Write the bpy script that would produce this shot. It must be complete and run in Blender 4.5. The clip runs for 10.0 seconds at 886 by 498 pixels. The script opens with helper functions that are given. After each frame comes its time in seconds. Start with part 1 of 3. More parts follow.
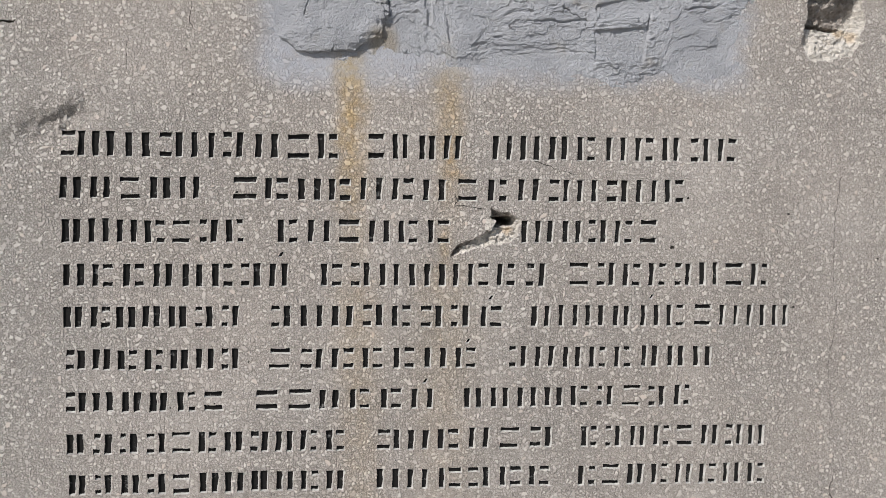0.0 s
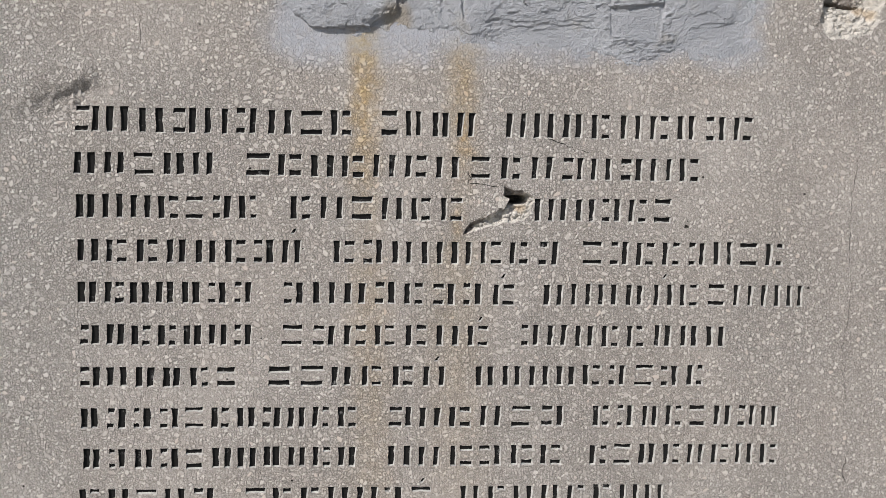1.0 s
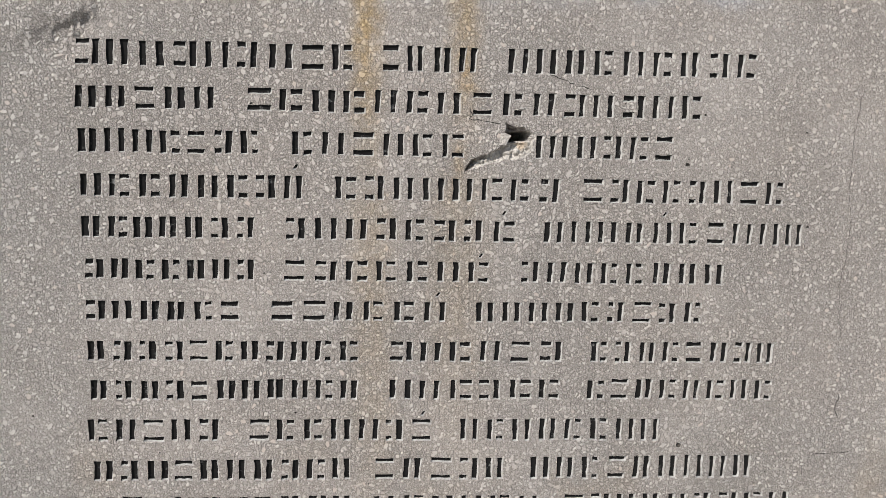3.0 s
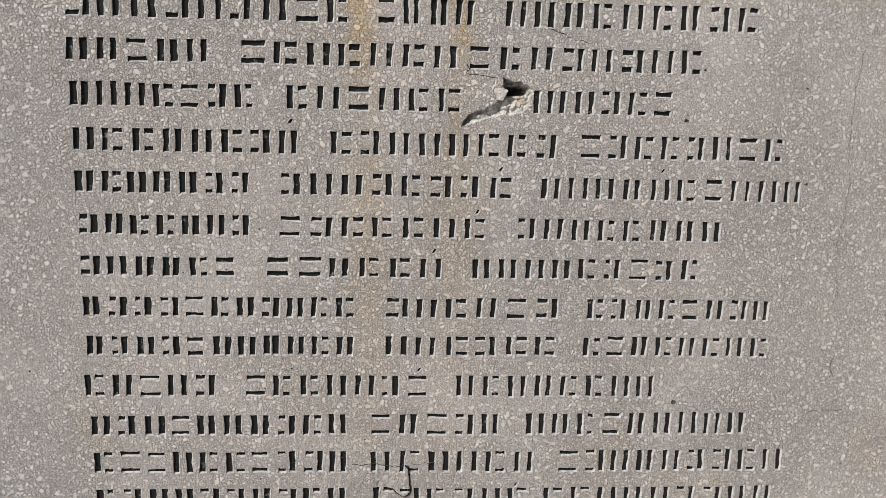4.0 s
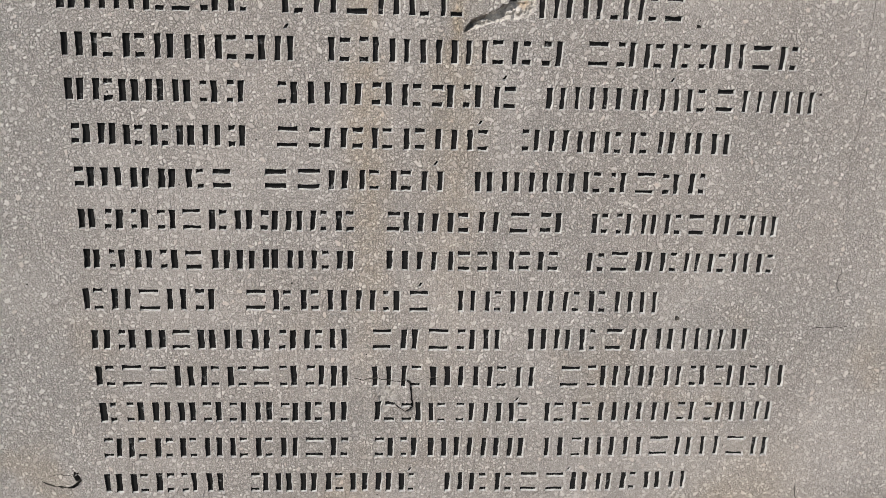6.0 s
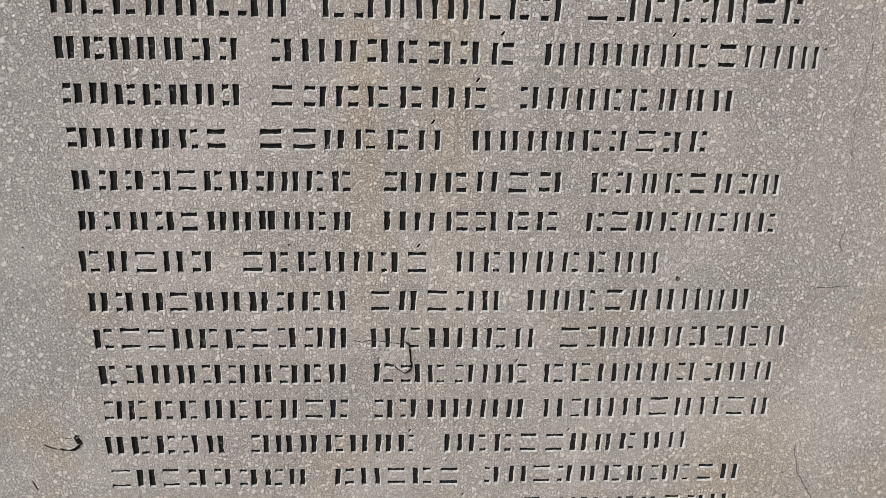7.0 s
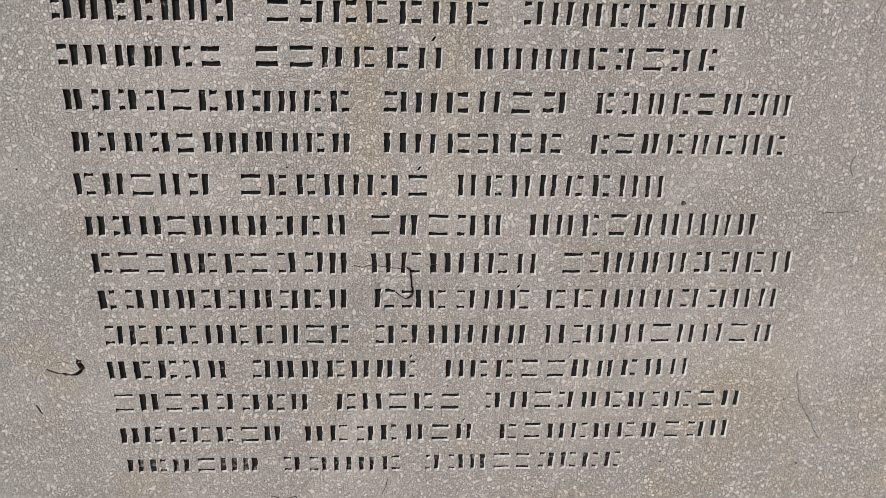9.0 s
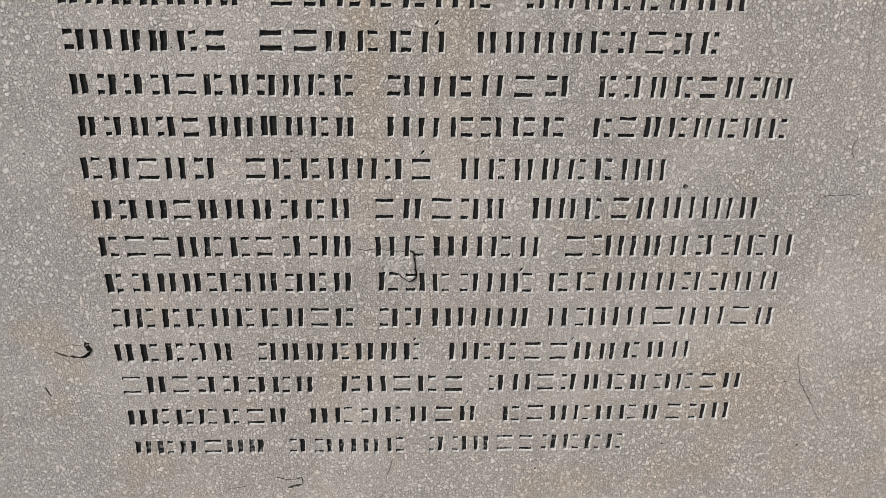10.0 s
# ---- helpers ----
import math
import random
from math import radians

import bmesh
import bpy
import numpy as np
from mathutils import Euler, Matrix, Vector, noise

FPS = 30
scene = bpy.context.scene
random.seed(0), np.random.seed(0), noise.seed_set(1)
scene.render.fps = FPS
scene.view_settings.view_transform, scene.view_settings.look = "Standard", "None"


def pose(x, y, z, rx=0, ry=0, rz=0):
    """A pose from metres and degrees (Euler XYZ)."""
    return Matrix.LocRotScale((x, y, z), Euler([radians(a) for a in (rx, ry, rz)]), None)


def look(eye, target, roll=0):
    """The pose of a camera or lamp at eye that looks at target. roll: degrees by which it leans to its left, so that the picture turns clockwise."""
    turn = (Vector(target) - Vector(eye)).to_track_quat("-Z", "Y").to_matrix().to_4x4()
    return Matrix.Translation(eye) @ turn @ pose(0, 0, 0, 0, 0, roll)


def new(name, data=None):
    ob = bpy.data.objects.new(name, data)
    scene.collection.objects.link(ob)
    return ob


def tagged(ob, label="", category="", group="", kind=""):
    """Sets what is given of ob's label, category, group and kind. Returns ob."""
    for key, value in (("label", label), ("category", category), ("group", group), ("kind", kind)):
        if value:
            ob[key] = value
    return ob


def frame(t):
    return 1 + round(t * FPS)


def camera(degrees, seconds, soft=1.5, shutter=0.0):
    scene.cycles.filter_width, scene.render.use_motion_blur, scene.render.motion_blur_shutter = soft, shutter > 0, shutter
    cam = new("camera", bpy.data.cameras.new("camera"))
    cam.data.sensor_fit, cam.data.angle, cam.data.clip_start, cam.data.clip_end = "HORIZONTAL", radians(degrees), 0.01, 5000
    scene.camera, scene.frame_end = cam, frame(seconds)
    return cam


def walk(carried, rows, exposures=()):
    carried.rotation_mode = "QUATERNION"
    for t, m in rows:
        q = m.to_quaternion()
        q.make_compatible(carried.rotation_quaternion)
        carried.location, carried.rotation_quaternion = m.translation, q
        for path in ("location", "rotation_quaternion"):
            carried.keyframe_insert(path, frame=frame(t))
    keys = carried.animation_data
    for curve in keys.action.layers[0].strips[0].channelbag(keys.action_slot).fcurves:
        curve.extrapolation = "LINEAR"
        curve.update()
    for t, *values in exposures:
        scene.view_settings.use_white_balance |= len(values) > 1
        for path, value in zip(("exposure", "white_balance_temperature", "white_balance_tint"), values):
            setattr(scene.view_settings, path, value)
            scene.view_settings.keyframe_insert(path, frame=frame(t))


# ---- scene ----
cam = camera(60.9, 10.0, soft=0.6)
PATH = [
    (0, (-0.136, -1.182, 1.569), (0.045, 0.806, 1.447), -0.5),
    (0.5, (-0.142, -1.181, 1.558), (0.023, 0.809, 1.429), -0.3),
    (1, (-0.14, -1.18, 1.55), (0.014, 0.809, 1.401), -0.2),
    (1.5, (-0.142, -1.178, 1.543), (0.009, 0.808, 1.367), -0.1),
    (2, (-0.142, -1.179, 1.532), (0.007, 0.806, 1.33), -0.0),
    (3.5, (-0.138, -1.193, 1.511), (0.011, 0.779, 1.21), 0.1),
    (4, (-0.135, -1.188, 1.495), (0.015, 0.778, 1.156), 0.2),
    (4.5, (-0.133, -1.179, 1.48), (0.015, 0.778, 1.099), 0.3),
    (5, (-0.134, -1.175, 1.468), (0.012, 0.775, 1.046), 0.4),
    (5.5, (-0.135, -1.174, 1.46), (0.01, 0.767, 0.998), 0.4),
    (7, (-0.122, -1.167, 1.429), (0.006, 0.746, 0.861), -0.2),
    (7.5, (-0.123, -1.165, 1.419), (0.004, 0.737, 0.814), -0.2),
    (8, (-0.119, -1.167, 1.408), (0.004, 0.723, 0.768), -0.2),
    (8.5, (-0.117, -1.163, 1.395), (0.0, 0.717, 0.724), -0.2),
    (9, (-0.116, -1.161, 1.386), (-0.004, 0.709, 0.687), -0.3),
    (9.5, (-0.117, -1.166, 1.382), (-0.011, 0.698, 0.665), -0.4),
    (10, (-0.116, -1.174, 1.38), (-0.015, 0.687, 0.655), -0.5),
]
walk(cam, [(t, look(eye, target, roll)) for t, eye, target, roll in PATH])

# ---- light: clear day, sun high on the left ----
TO_SUN = Vector((-0.52, -0.56, 0.66)).normalized()
world = bpy.data.worlds.new("sky")
scene.world = world
world.use_nodes = True
wt = world.node_tree
sky = wt.nodes.new("ShaderNodeTexSky")
sky.sky_type = "NISHITA"
sky.sun_disc = False
sky.sun_elevation = math.asin(TO_SUN.z)
sky.sun_rotation = math.atan2(TO_SUN.x, TO_SUN.y)
wt.nodes["Background"].inputs["Strength"].default_value = 0.08
wt.links.new(sky.outputs["Color"], wt.nodes["Background"].inputs["Color"])
lamp = bpy.data.lights.new("sun", "SUN")
lamp.energy, lamp.angle, lamp.color = 4.6, radians(0.53), (1.0, 0.952, 0.896)
sun = new("sun", lamp)
sun.matrix_world = look(TO_SUN * 20, (0, 0, 0))
scene.view_settings.exposure = 0.20


# ---- materials ----
class Nodes:
    """Short hand for building one node material."""

    def __init__(self, name):
        self.mat = bpy.data.materials.new(name)
        self.mat.use_nodes = True
        self.t = self.mat.node_tree
        self.bsdf = self.t.nodes["Principled BSDF"]
        self.bsdf.inputs["Specular IOR Level"].default_value = 0.3
        self.where = self.add("ShaderNodeNewGeometry").outputs["Position"]
        # the plan of an upright face: x, z, depth
        apart, plan = self.add("ShaderNodeSeparateXYZ"), self.add("ShaderNodeCombineXYZ")
        self.plug(apart.inputs[0], self.where)
        for a, b in ((0, 0), (2, 1), (1, 2)):
            self.plug(plan.inputs[b], apart.outputs[a])
        self.plan = plan.outputs[0]

    def add(self, kind, **props):
        n = self.t.nodes.new(kind)
        if "operation" in props:
            n.operation = props["operation"]
        if "use_clamp" in props:
            n.use_clamp = props["use_clamp"]
        if "feature" in props:
            n.feature = props["feature"]
        if "interpolation_type" in props:
            n.interpolation_type = props["interpolation_type"]
        if "data_type" in props:
            n.data_type, n.blend_type = props["data_type"], props["blend_type"]
        return n

    def plug(self, socket, value):
        if isinstance(value, bpy.types.NodeSocket):
            self.t.links.new(value, socket)
        elif isinstance(value, tuple) and len(value) == 3 and socket.type == "RGBA":
            socket.default_value = (*value, 1)
        else:
            socket.default_value = value

    def math(self, op, a, b=0.0, clamp=False):
        n = self.add("ShaderNodeMath", operation=op, use_clamp=clamp)
        self.plug(n.inputs[0], a)
        self.plug(n.inputs[1], b)
        return n.outputs[0]

    def noise(self, scale, detail=3.0, rough=0.55, where=None):
        n = self.add("ShaderNodeTexNoise")
        self.plug(n.inputs["Vector"], where or self.where)
        n.inputs["Scale"].default_value, n.inputs["Detail"].default_value = scale, detail
        n.inputs["Roughness"].default_value = rough
        return n.outputs["Fac"]

    def cells(self, scale, where, feature="F1", flat=False):
        n = self.add("ShaderNodeTexVoronoi", feature=feature)
        if flat:
            n.voronoi_dimensions = "2D"
        self.plug(n.inputs["Vector"], where)
        n.inputs["Scale"].default_value = scale
        return n

    def warped(self, scale, amount, where=None):
        n = self.add("ShaderNodeTexNoise")
        self.plug(n.inputs["Vector"], where or self.where)
        n.inputs["Scale"].default_value, n.inputs["Detail"].default_value = scale, 2
        c = self.add("ShaderNodeVectorMath", operation="SUBTRACT")
        self.plug(c.inputs[0], n.outputs["Color"])
        c.inputs[1].default_value = (0.5, 0.5, 0.5)
        m = self.add("ShaderNodeVectorMath", operation="SCALE")
        self.plug(m.inputs[0], c.outputs[0])
        m.inputs["Scale"].default_value = amount
        a = self.add("ShaderNodeVectorMath", operation="ADD")
        self.plug(a.inputs[0], where or self.where)
        self.plug(a.inputs[1], m.outputs[0])
        return a.outputs[0]

    def step(self, value, low, high, to_low=0.0, to_high=1.0):
        n = self.add("ShaderNodeMapRange", interpolation_type="SMOOTHSTEP")
        self.plug(n.inputs["Value"], value)
        for k, v in zip(("From Min", "From Max", "To Min", "To Max"), (low, high, to_low, to_high)):
            n.inputs[k].default_value = v
        return n.outputs["Result"]

    def mix(self, fac, a, b, blend="MIX"):
        n = self.add("ShaderNodeMix", data_type="RGBA", blend_type=blend)
        self.plug(n.inputs[0], fac)
        self.plug(n.inputs[6], a)
        self.plug(n.inputs[7], b)
        return n.outputs[2]

    def axis(self, which, where=None):
        n = self.add("ShaderNodeSeparateXYZ")
        self.plug(n.inputs[0], where or self.where)
        return n.outputs[which]

    def bump(self, height, distance, strength=1.0, over=None):
        n = self.add("ShaderNodeBump")
        n.inputs["Strength"].default_value, n.inputs["Distance"].default_value = strength, distance
        self.plug(n.inputs["Height"], height)
        if over:
            self.plug(n.inputs["Normal"], over)
        return n.outputs["Normal"]

    def done(self, color, rough, normal=None):
        self.plug(self.bsdf.inputs["Base Color"], color)
        self.plug(self.bsdf.inputs["Roughness"], rough)
        if normal:
            self.plug(self.bsdf.inputs["Normal"], normal)
        return self.mat


def random_of(n, cells):
    """One random number for each cell."""
    s = n.add("ShaderNodeSeparateColor")
    n.plug(s.inputs[0], cells.outputs["Color"])
    return s.outputs[0], s.outputs[1]


def grains(n, scale, warp, narrow, wide, share):
    """Angular crushed stones, packed edge to edge: how far inside one, its tone."""
    where = n.warped(scale * 0.7, warp, n.plan)
    cells = n.cells(scale, where, flat=True)
    edge = n.cells(scale, where, "DISTANCE_TO_EDGE", flat=True)
    pick, tone = random_of(n, cells)
    gap = n.math("ADD", n.math("MULTIPLY", n.math("FRACT", n.math("MULTIPLY", tone, 7.3)), wide - narrow), narrow)
    deep = n.math("SUBTRACT", edge.outputs["Distance"], gap)
    there = n.math("LESS_THAN", pick, share)
    return n.math("SUBTRACT", n.math("MULTIPLY", n.math("ADD", deep, 1.0), there), 1.0), tone


def aggregate(n):
    """Colour and height of washed concrete with crushed marble in it."""
    speckle = n.noise(700, 3, 0.7)
    body = n.mix(n.step(speckle, 0.3, 0.7), STONE_BINDER, STONE_DARK)
    height = n.math("MULTIPLY", n.noise(420, 2, 0.6), 0.5)
    # where fine mortar fills the joints the face is smoother
    filled = n.step(n.noise(3.4, 4, 0.6), 0.42, 0.68)
    open_joint = n.math("SUBTRACT", 1.0, n.math("MULTIPLY", filled, 0.45))
    chip = None
    for scale, warp, narrow, wide, share, light, level in ((400, 0.0024, 0.0, 0.07, 0.95, CHIP_GREY, 0.75), (255, 0.0034, 0.02, 0.14, 0.62, CHIP_GREY, 0.95),
                                                           (165, 0.0046, 0.06, 0.26, 0.45, CHIP_WHITE, 1.0)):
        deep, tone = grains(n, scale, warp, narrow, wide, share)
        face = n.step(deep, 0.0, 0.035)
        rim = n.math("MULTIPLY", n.step(deep, -0.055, -0.005), n.math("MULTIPLY", open_joint, 0.46))
        body = n.mix(rim, body, STONE_BINDER)
        height = n.math("MULTIPLY", height, n.math("SUBTRACT", 1.0, n.math("MULTIPLY", rim, 0.8)))
        body = n.mix(face, body, n.mix(n.math("FRACT", n.math("MULTIPLY", tone, 3.7)), STONE_LIGHT, light))
        top = n.math("ADD", n.math("MULTIPLY", n.math("FRACT", n.math("MULTIPLY", tone, 11.3)), 0.5), level - 0.25)
        dome = n.step(deep, -0.02, 0.17)
        height = n.math("ADD", n.math("MULTIPLY", height, n.math("SUBTRACT", 1.0, dome)), n.math("MULTIPLY", top, dome))
        chip = face
    body = n.mix(n.math("MULTIPLY", filled, 0.22), body, STONE_SAND)
    height = n.math("MULTIPLY", height, open_joint)
    return body, height, chip


STONE_DARK, STONE_LIGHT = (0.27, 0.247, 0.228), (0.335, 0.306, 0.283)
STONE_SAND, STONE_BINDER = (0.41, 0.376, 0.347), (0.16, 0.145, 0.132)
CHIP_GREY, CHIP_WHITE = (0.52, 0.484, 0.453), (0.62, 0.584, 0.55)
BUMP = 0.0034


def weathered(n, body):
    """Stains over the whole face: weathering, thin paint and rust. The colour, and how thick the paint lies."""
    x, z = n.axis(0), n.axis(2)
    # broad weathering, warm and cool
    broad = n.step(n.noise(4.5, 4), 0.3, 0.7)
    body = n.mix(n.math("MULTIPLY", broad, 0.22), body, n.mix(1.0, body, (1.0, 0.93, 0.87), "MULTIPLY"))
    body = n.mix(n.step(n.noise(2.6, 5), 0.45, 0.75, 0, 0.4), body, n.mix(1.0, body, (0.80, 0.82, 0.83), "MULTIPLY"))
    # one broad ochre patch low beside the lettering
    wide = n.warped(9, 0.16)
    far = n.math("SQRT", n.math("ADD", n.math("POWER", n.math("SUBTRACT", n.axis(0, wide), 0.49), 2.0), n.math("POWER", n.math("SUBTRACT", n.axis(2, wide), 0.64), 2.0)))
    body = n.mix(n.step(far, 0.03, 0.20, 0.32, 0), body, n.mix(1.0, body, (1.06, 0.94, 0.74), "MULTIPLY"))
    # greyer and slightly darker towards one edge
    side = n.math("MULTIPLY", n.step(n.math("ADD", x, n.math("MULTIPLY", n.noise(5, 4), 0.2)), -0.44, -0.62), 0.6)
    body = n.mix(side, body, n.mix(1.0, body, (0.90, 0.93, 0.95), "MULTIPLY"))
    # thin grey paint smeared round the repair
    drift = n.math("MULTIPLY", n.math("SUBTRACT", n.noise(17, 4, 0.6), 0.5), 0.10)
    edge = n.math("ADD", z, n.math("MULTIPLY", n.math("SUBTRACT", n.noise(11, 5, 0.65), 0.5), 0.11))
    across = n.math("MULTIPLY", n.step(n.math("ADD", x, drift), -0.34, -0.27), n.step(n.math("ADD", x, drift), 0.44, 0.49, 1, 0))
    smear = n.math("MULTIPLY", n.math("MULTIPLY", n.step(edge, 1.728, 1.785), across), n.step(n.noise(70, 4, 0.65), 0.25, 0.6, 0.6, 1.0))
    body = n.mix(smear, body, (0.355, 0.365, 0.40))
    # rust washed down from two spots
    wob = n.math("MULTIPLY", n.math("SUBTRACT", n.noise(16, 4, 0.6), 0.5), 0.045)
    grain = n.step(n.noise(55, 4), 0.32, 0.62, 0.45, 1)
    for centre, half, top, low, power in ((-0.168, 0.026, 1.815, 1.40, 0.82), (-0.016, 0.025, 1.79, 1.46, 0.55),
                                          (-0.013, 0.009, 1.665, 1.575, 0.6), (-0.028, 0.012, 1.53, 1.42, 0.5),
                                          (-0.165, 0.035, 1.45, 0.75, 0.28), (-0.03, 0.05, 1.48, 0.85, 0.22)):
        off = n.math("ABSOLUTE", n.math("SUBTRACT", n.math("ADD", x, wob), centre))
        band = n.step(off, 0.0, half * 1.6, 1, 0)
        fade = n.math("MULTIPLY", n.step(z, low, low + 0.8 * (top - low)), n.step(z, top - 0.03, top + 0.02, 1, 0))
        k = n.math("MULTIPLY", n.math("MULTIPLY", band, fade), n.math("MULTIPLY", grain, power))
        body = n.mix(k, body, n.mix(1.0, body, (1.02, 0.79, 0.41), "MULTIPLY"))
    # ochre bloom low on the face
    bloom = n.math("MULTIPLY", n.step(n.noise(6, 4), 0.5, 0.72), n.step(z, 1.25, 0.85, 0.0, 1.0))
    body = n.mix(n.math("MULTIPLY", bloom, 0.35), body, n.mix(1.0, body, (1.05, 0.9, 0.68), "MULTIPLY"))
    return body, smear


def slab_material():
    n = Nodes("washed_concrete")
    body, height, chip = aggregate(n)
    body, smear = weathered(n, body)
    # pinholes
    pore = n.cells(75, n.where)
    pick, size = random_of(n, pore)
    hole = n.math("MULTIPLY", n.math("GREATER_THAN", pick, 0.965), n.step(pore.outputs["Distance"], 0.06, 0.11, 1, 0))
    body = n.mix(hole, body, (0.04, 0.036, 0.032))
    height = n.math("SUBTRACT", height, n.math("MULTIPLY", hole, 2.0))
    flat = n.math("SUBTRACT", 1.0, n.math("MULTIPLY", smear, 0.7))
    height = n.math("MULTIPLY", height, flat)
    normal = n.bump(height, BUMP, 1.0, n.bump(n.noise(60, 4), 0.0022, 0.6))
    return n.done(body, n.step(chip, 0, 1, 0.85, 0.6), normal)


def chip_material():
    """Single marble chips: each one of a tone of its own."""
    n = Nodes("crushed_marble")
    own = n.math("FRACT", n.math("ADD", n.add("ShaderNodeObjectInfo").outputs["Random"], n.add("ShaderNodeNewGeometry").outputs["Random Per Island"]))
    body = n.mix(n.math("POWER", own, 1.3), STONE_LIGHT, CHIP_GREY)
    body = n.mix(n.step(n.noise(900, 3, 0.7), 0.5, 0.75, 0, 0.35), body, STONE_DARK)
    body = n.mix(n.math("GREATER_THAN", own, 0.9), body, (0.46, 0.405, 0.365))
    body, _ = weathered(n, body)
    return n.done(body, 0.6, n.bump(n.noise(600, 3), 0.0005, 0.7))


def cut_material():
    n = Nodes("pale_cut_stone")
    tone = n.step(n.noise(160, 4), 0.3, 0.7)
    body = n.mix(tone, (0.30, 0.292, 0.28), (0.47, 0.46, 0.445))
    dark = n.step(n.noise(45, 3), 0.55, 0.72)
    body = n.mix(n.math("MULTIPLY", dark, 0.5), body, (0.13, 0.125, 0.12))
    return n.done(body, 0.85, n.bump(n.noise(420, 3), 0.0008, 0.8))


def paint_material(name, bare):
    n = Nodes(name)
    wear = n.add("ShaderNodeObjectInfo").outputs["Random"]
    worn = n.math("ADD", n.noise(85, 4, 0.65), n.math("MULTIPLY", wear, 0.05))
    worn = n.step(worn, bare, bare + 0.14)
    body = n.mix(n.noise(300, 3), (0.007, 0.007, 0.007), (0.022, 0.0215, 0.021))
    body = n.mix(n.math("MULTIPLY", worn, 0.7), body, (0.24, 0.235, 0.23))
    n.bsdf.inputs["Specular IOR Level"].default_value = 0.06
    return n.done(body, 0.75, n.bump(n.noise(500, 3), 0.0006, 0.7))


def broken_material(name, low, high, rust, spots=()):
    n = Nodes(name)
    tone = n.step(n.noise(95, 5, 0.65), 0.3, 0.7)
    body = n.mix(tone, low, high)
    crumb = n.cells(230, n.warped(200, 0.004))
    pick, other = random_of(n, crumb)
    body = n.mix(n.math("MULTIPLY", pick, 0.35), body, (0.6, 0.575, 0.535))
    body = n.mix(n.step(n.noise(60, 4, 0.65), 0.58, 0.72, 0, 0.3), body, (0.18, 0.155, 0.14))
    body = n.mix(n.step(n.noise(28, 3), 0.5, 0.68, 0, rust), body, (0.42, 0.26, 0.13))
    ragged = n.warped(90, 0.012)
    for x, z, size in spots:
        far = n.math("SQRT", n.math("ADD", n.math("POWER", n.math("SUBTRACT", n.axis(0, ragged), x), 2.0), n.math("POWER", n.math("SUBTRACT", n.axis(2, ragged), z), 2.0)))
        body = n.mix(n.step(far, size * 0.3, size, 0.5, 0), body, (0.58, 0.42, 0.25))
    height = n.math("ADD", n.noise(300, 5, 0.75), n.math("MULTIPLY", crumb.outputs["Distance"], -0.6))
    return n.done(body, 0.92, n.bump(height, 0.0055, 1.0))


def plaster_material():
    n = Nodes("grey_painted_plaster")
    body = n.mix(n.step(n.noise(12, 5), 0.3, 0.7), (0.40, 0.412, 0.45), (0.50, 0.512, 0.55))
    body = n.mix(n.step(n.noise(60, 5, 0.65), 0.55, 0.75, 0, 0.35), body, (0.36, 0.355, 0.35))
    # rust and bare mortar low on the repair
    spot = n.step(n.noise(22, 4), 0.56, 0.72)
    body = n.mix(n.math("MULTIPLY", spot, 0.35), body, (0.40, 0.36, 0.30))
    x, z = n.axis(0, n.warped(40, 0.02)), n.axis(2, n.warped(40, 0.02))
    near = n.math("MULTIPLY", n.step(n.math("ABSOLUTE", n.math("ADD", x, 0.116)), 0.008, 0.030, 1, 0), n.step(n.math("ABSOLUTE", n.math("SUBTRACT", z, 1.815)), 0.010, 0.036, 1, 0))
    body = n.mix(n.math("MULTIPLY", near, 0.5), body, (0.34, 0.255, 0.13))
    height = n.math("ADD", n.noise(520, 3, 0.7), n.math("MULTIPLY", n.noise(290, 3, 0.65), 1.3))
    height = n.math("ADD", height, n.math("MULTIPLY", n.noise(120, 4, 0.6), 0.7))
    return n.done(body, 0.8, n.bump(height, 0.0058, 1.0))


def crack_material():
    n = Nodes("dark_crack")
    return n.done(n.mix(n.noise(120, 3), (0.03, 0.027, 0.024), (0.09, 0.08, 0.07)), 0.95)


def ground_material():
    n = Nodes("pale_bounce_ground")
    body = n.mix(n.step(n.noise(3, 6), 0.3, 0.7), (0.30, 0.285, 0.26), (0.44, 0.42, 0.385))
    body = n.mix(n.math("MULTIPLY", n.noise(130, 4), 0.5), body, (0.16, 0.15, 0.135))
    return n.done(body, 0.9, n.bump(n.noise(90, 5), 0.006, 0.7))


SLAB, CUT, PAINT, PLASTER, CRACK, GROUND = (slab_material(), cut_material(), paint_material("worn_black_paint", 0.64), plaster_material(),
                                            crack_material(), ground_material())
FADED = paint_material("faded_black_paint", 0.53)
# dark copy of the broken concrete: shade inside the broken spots, as colour
SHADED_STONE = broken_material("shaded_broken_stone", (0.15, 0.126, 0.112), (0.36, 0.322, 0.295), 0.12)
MARBLE = chip_material()
BRUISED = broken_material("bruised_concrete", (0.27, 0.25, 0.232), (0.50, 0.465, 0.43), 0.05)
BROKEN = broken_material("broken_concrete", (0.42, 0.395, 0.365), (0.76, 0.715, 0.66), 0.08, ((0.630, 1.842, 0.016), (0.648, 1.835, 0.014), (0.075, 1.524, 0.010)))

# ---- the shape of the face: height over the flat, towards the viewer, in metres ----
rng = np.random.default_rng(7)
LATTICE = rng.random((256, 256))


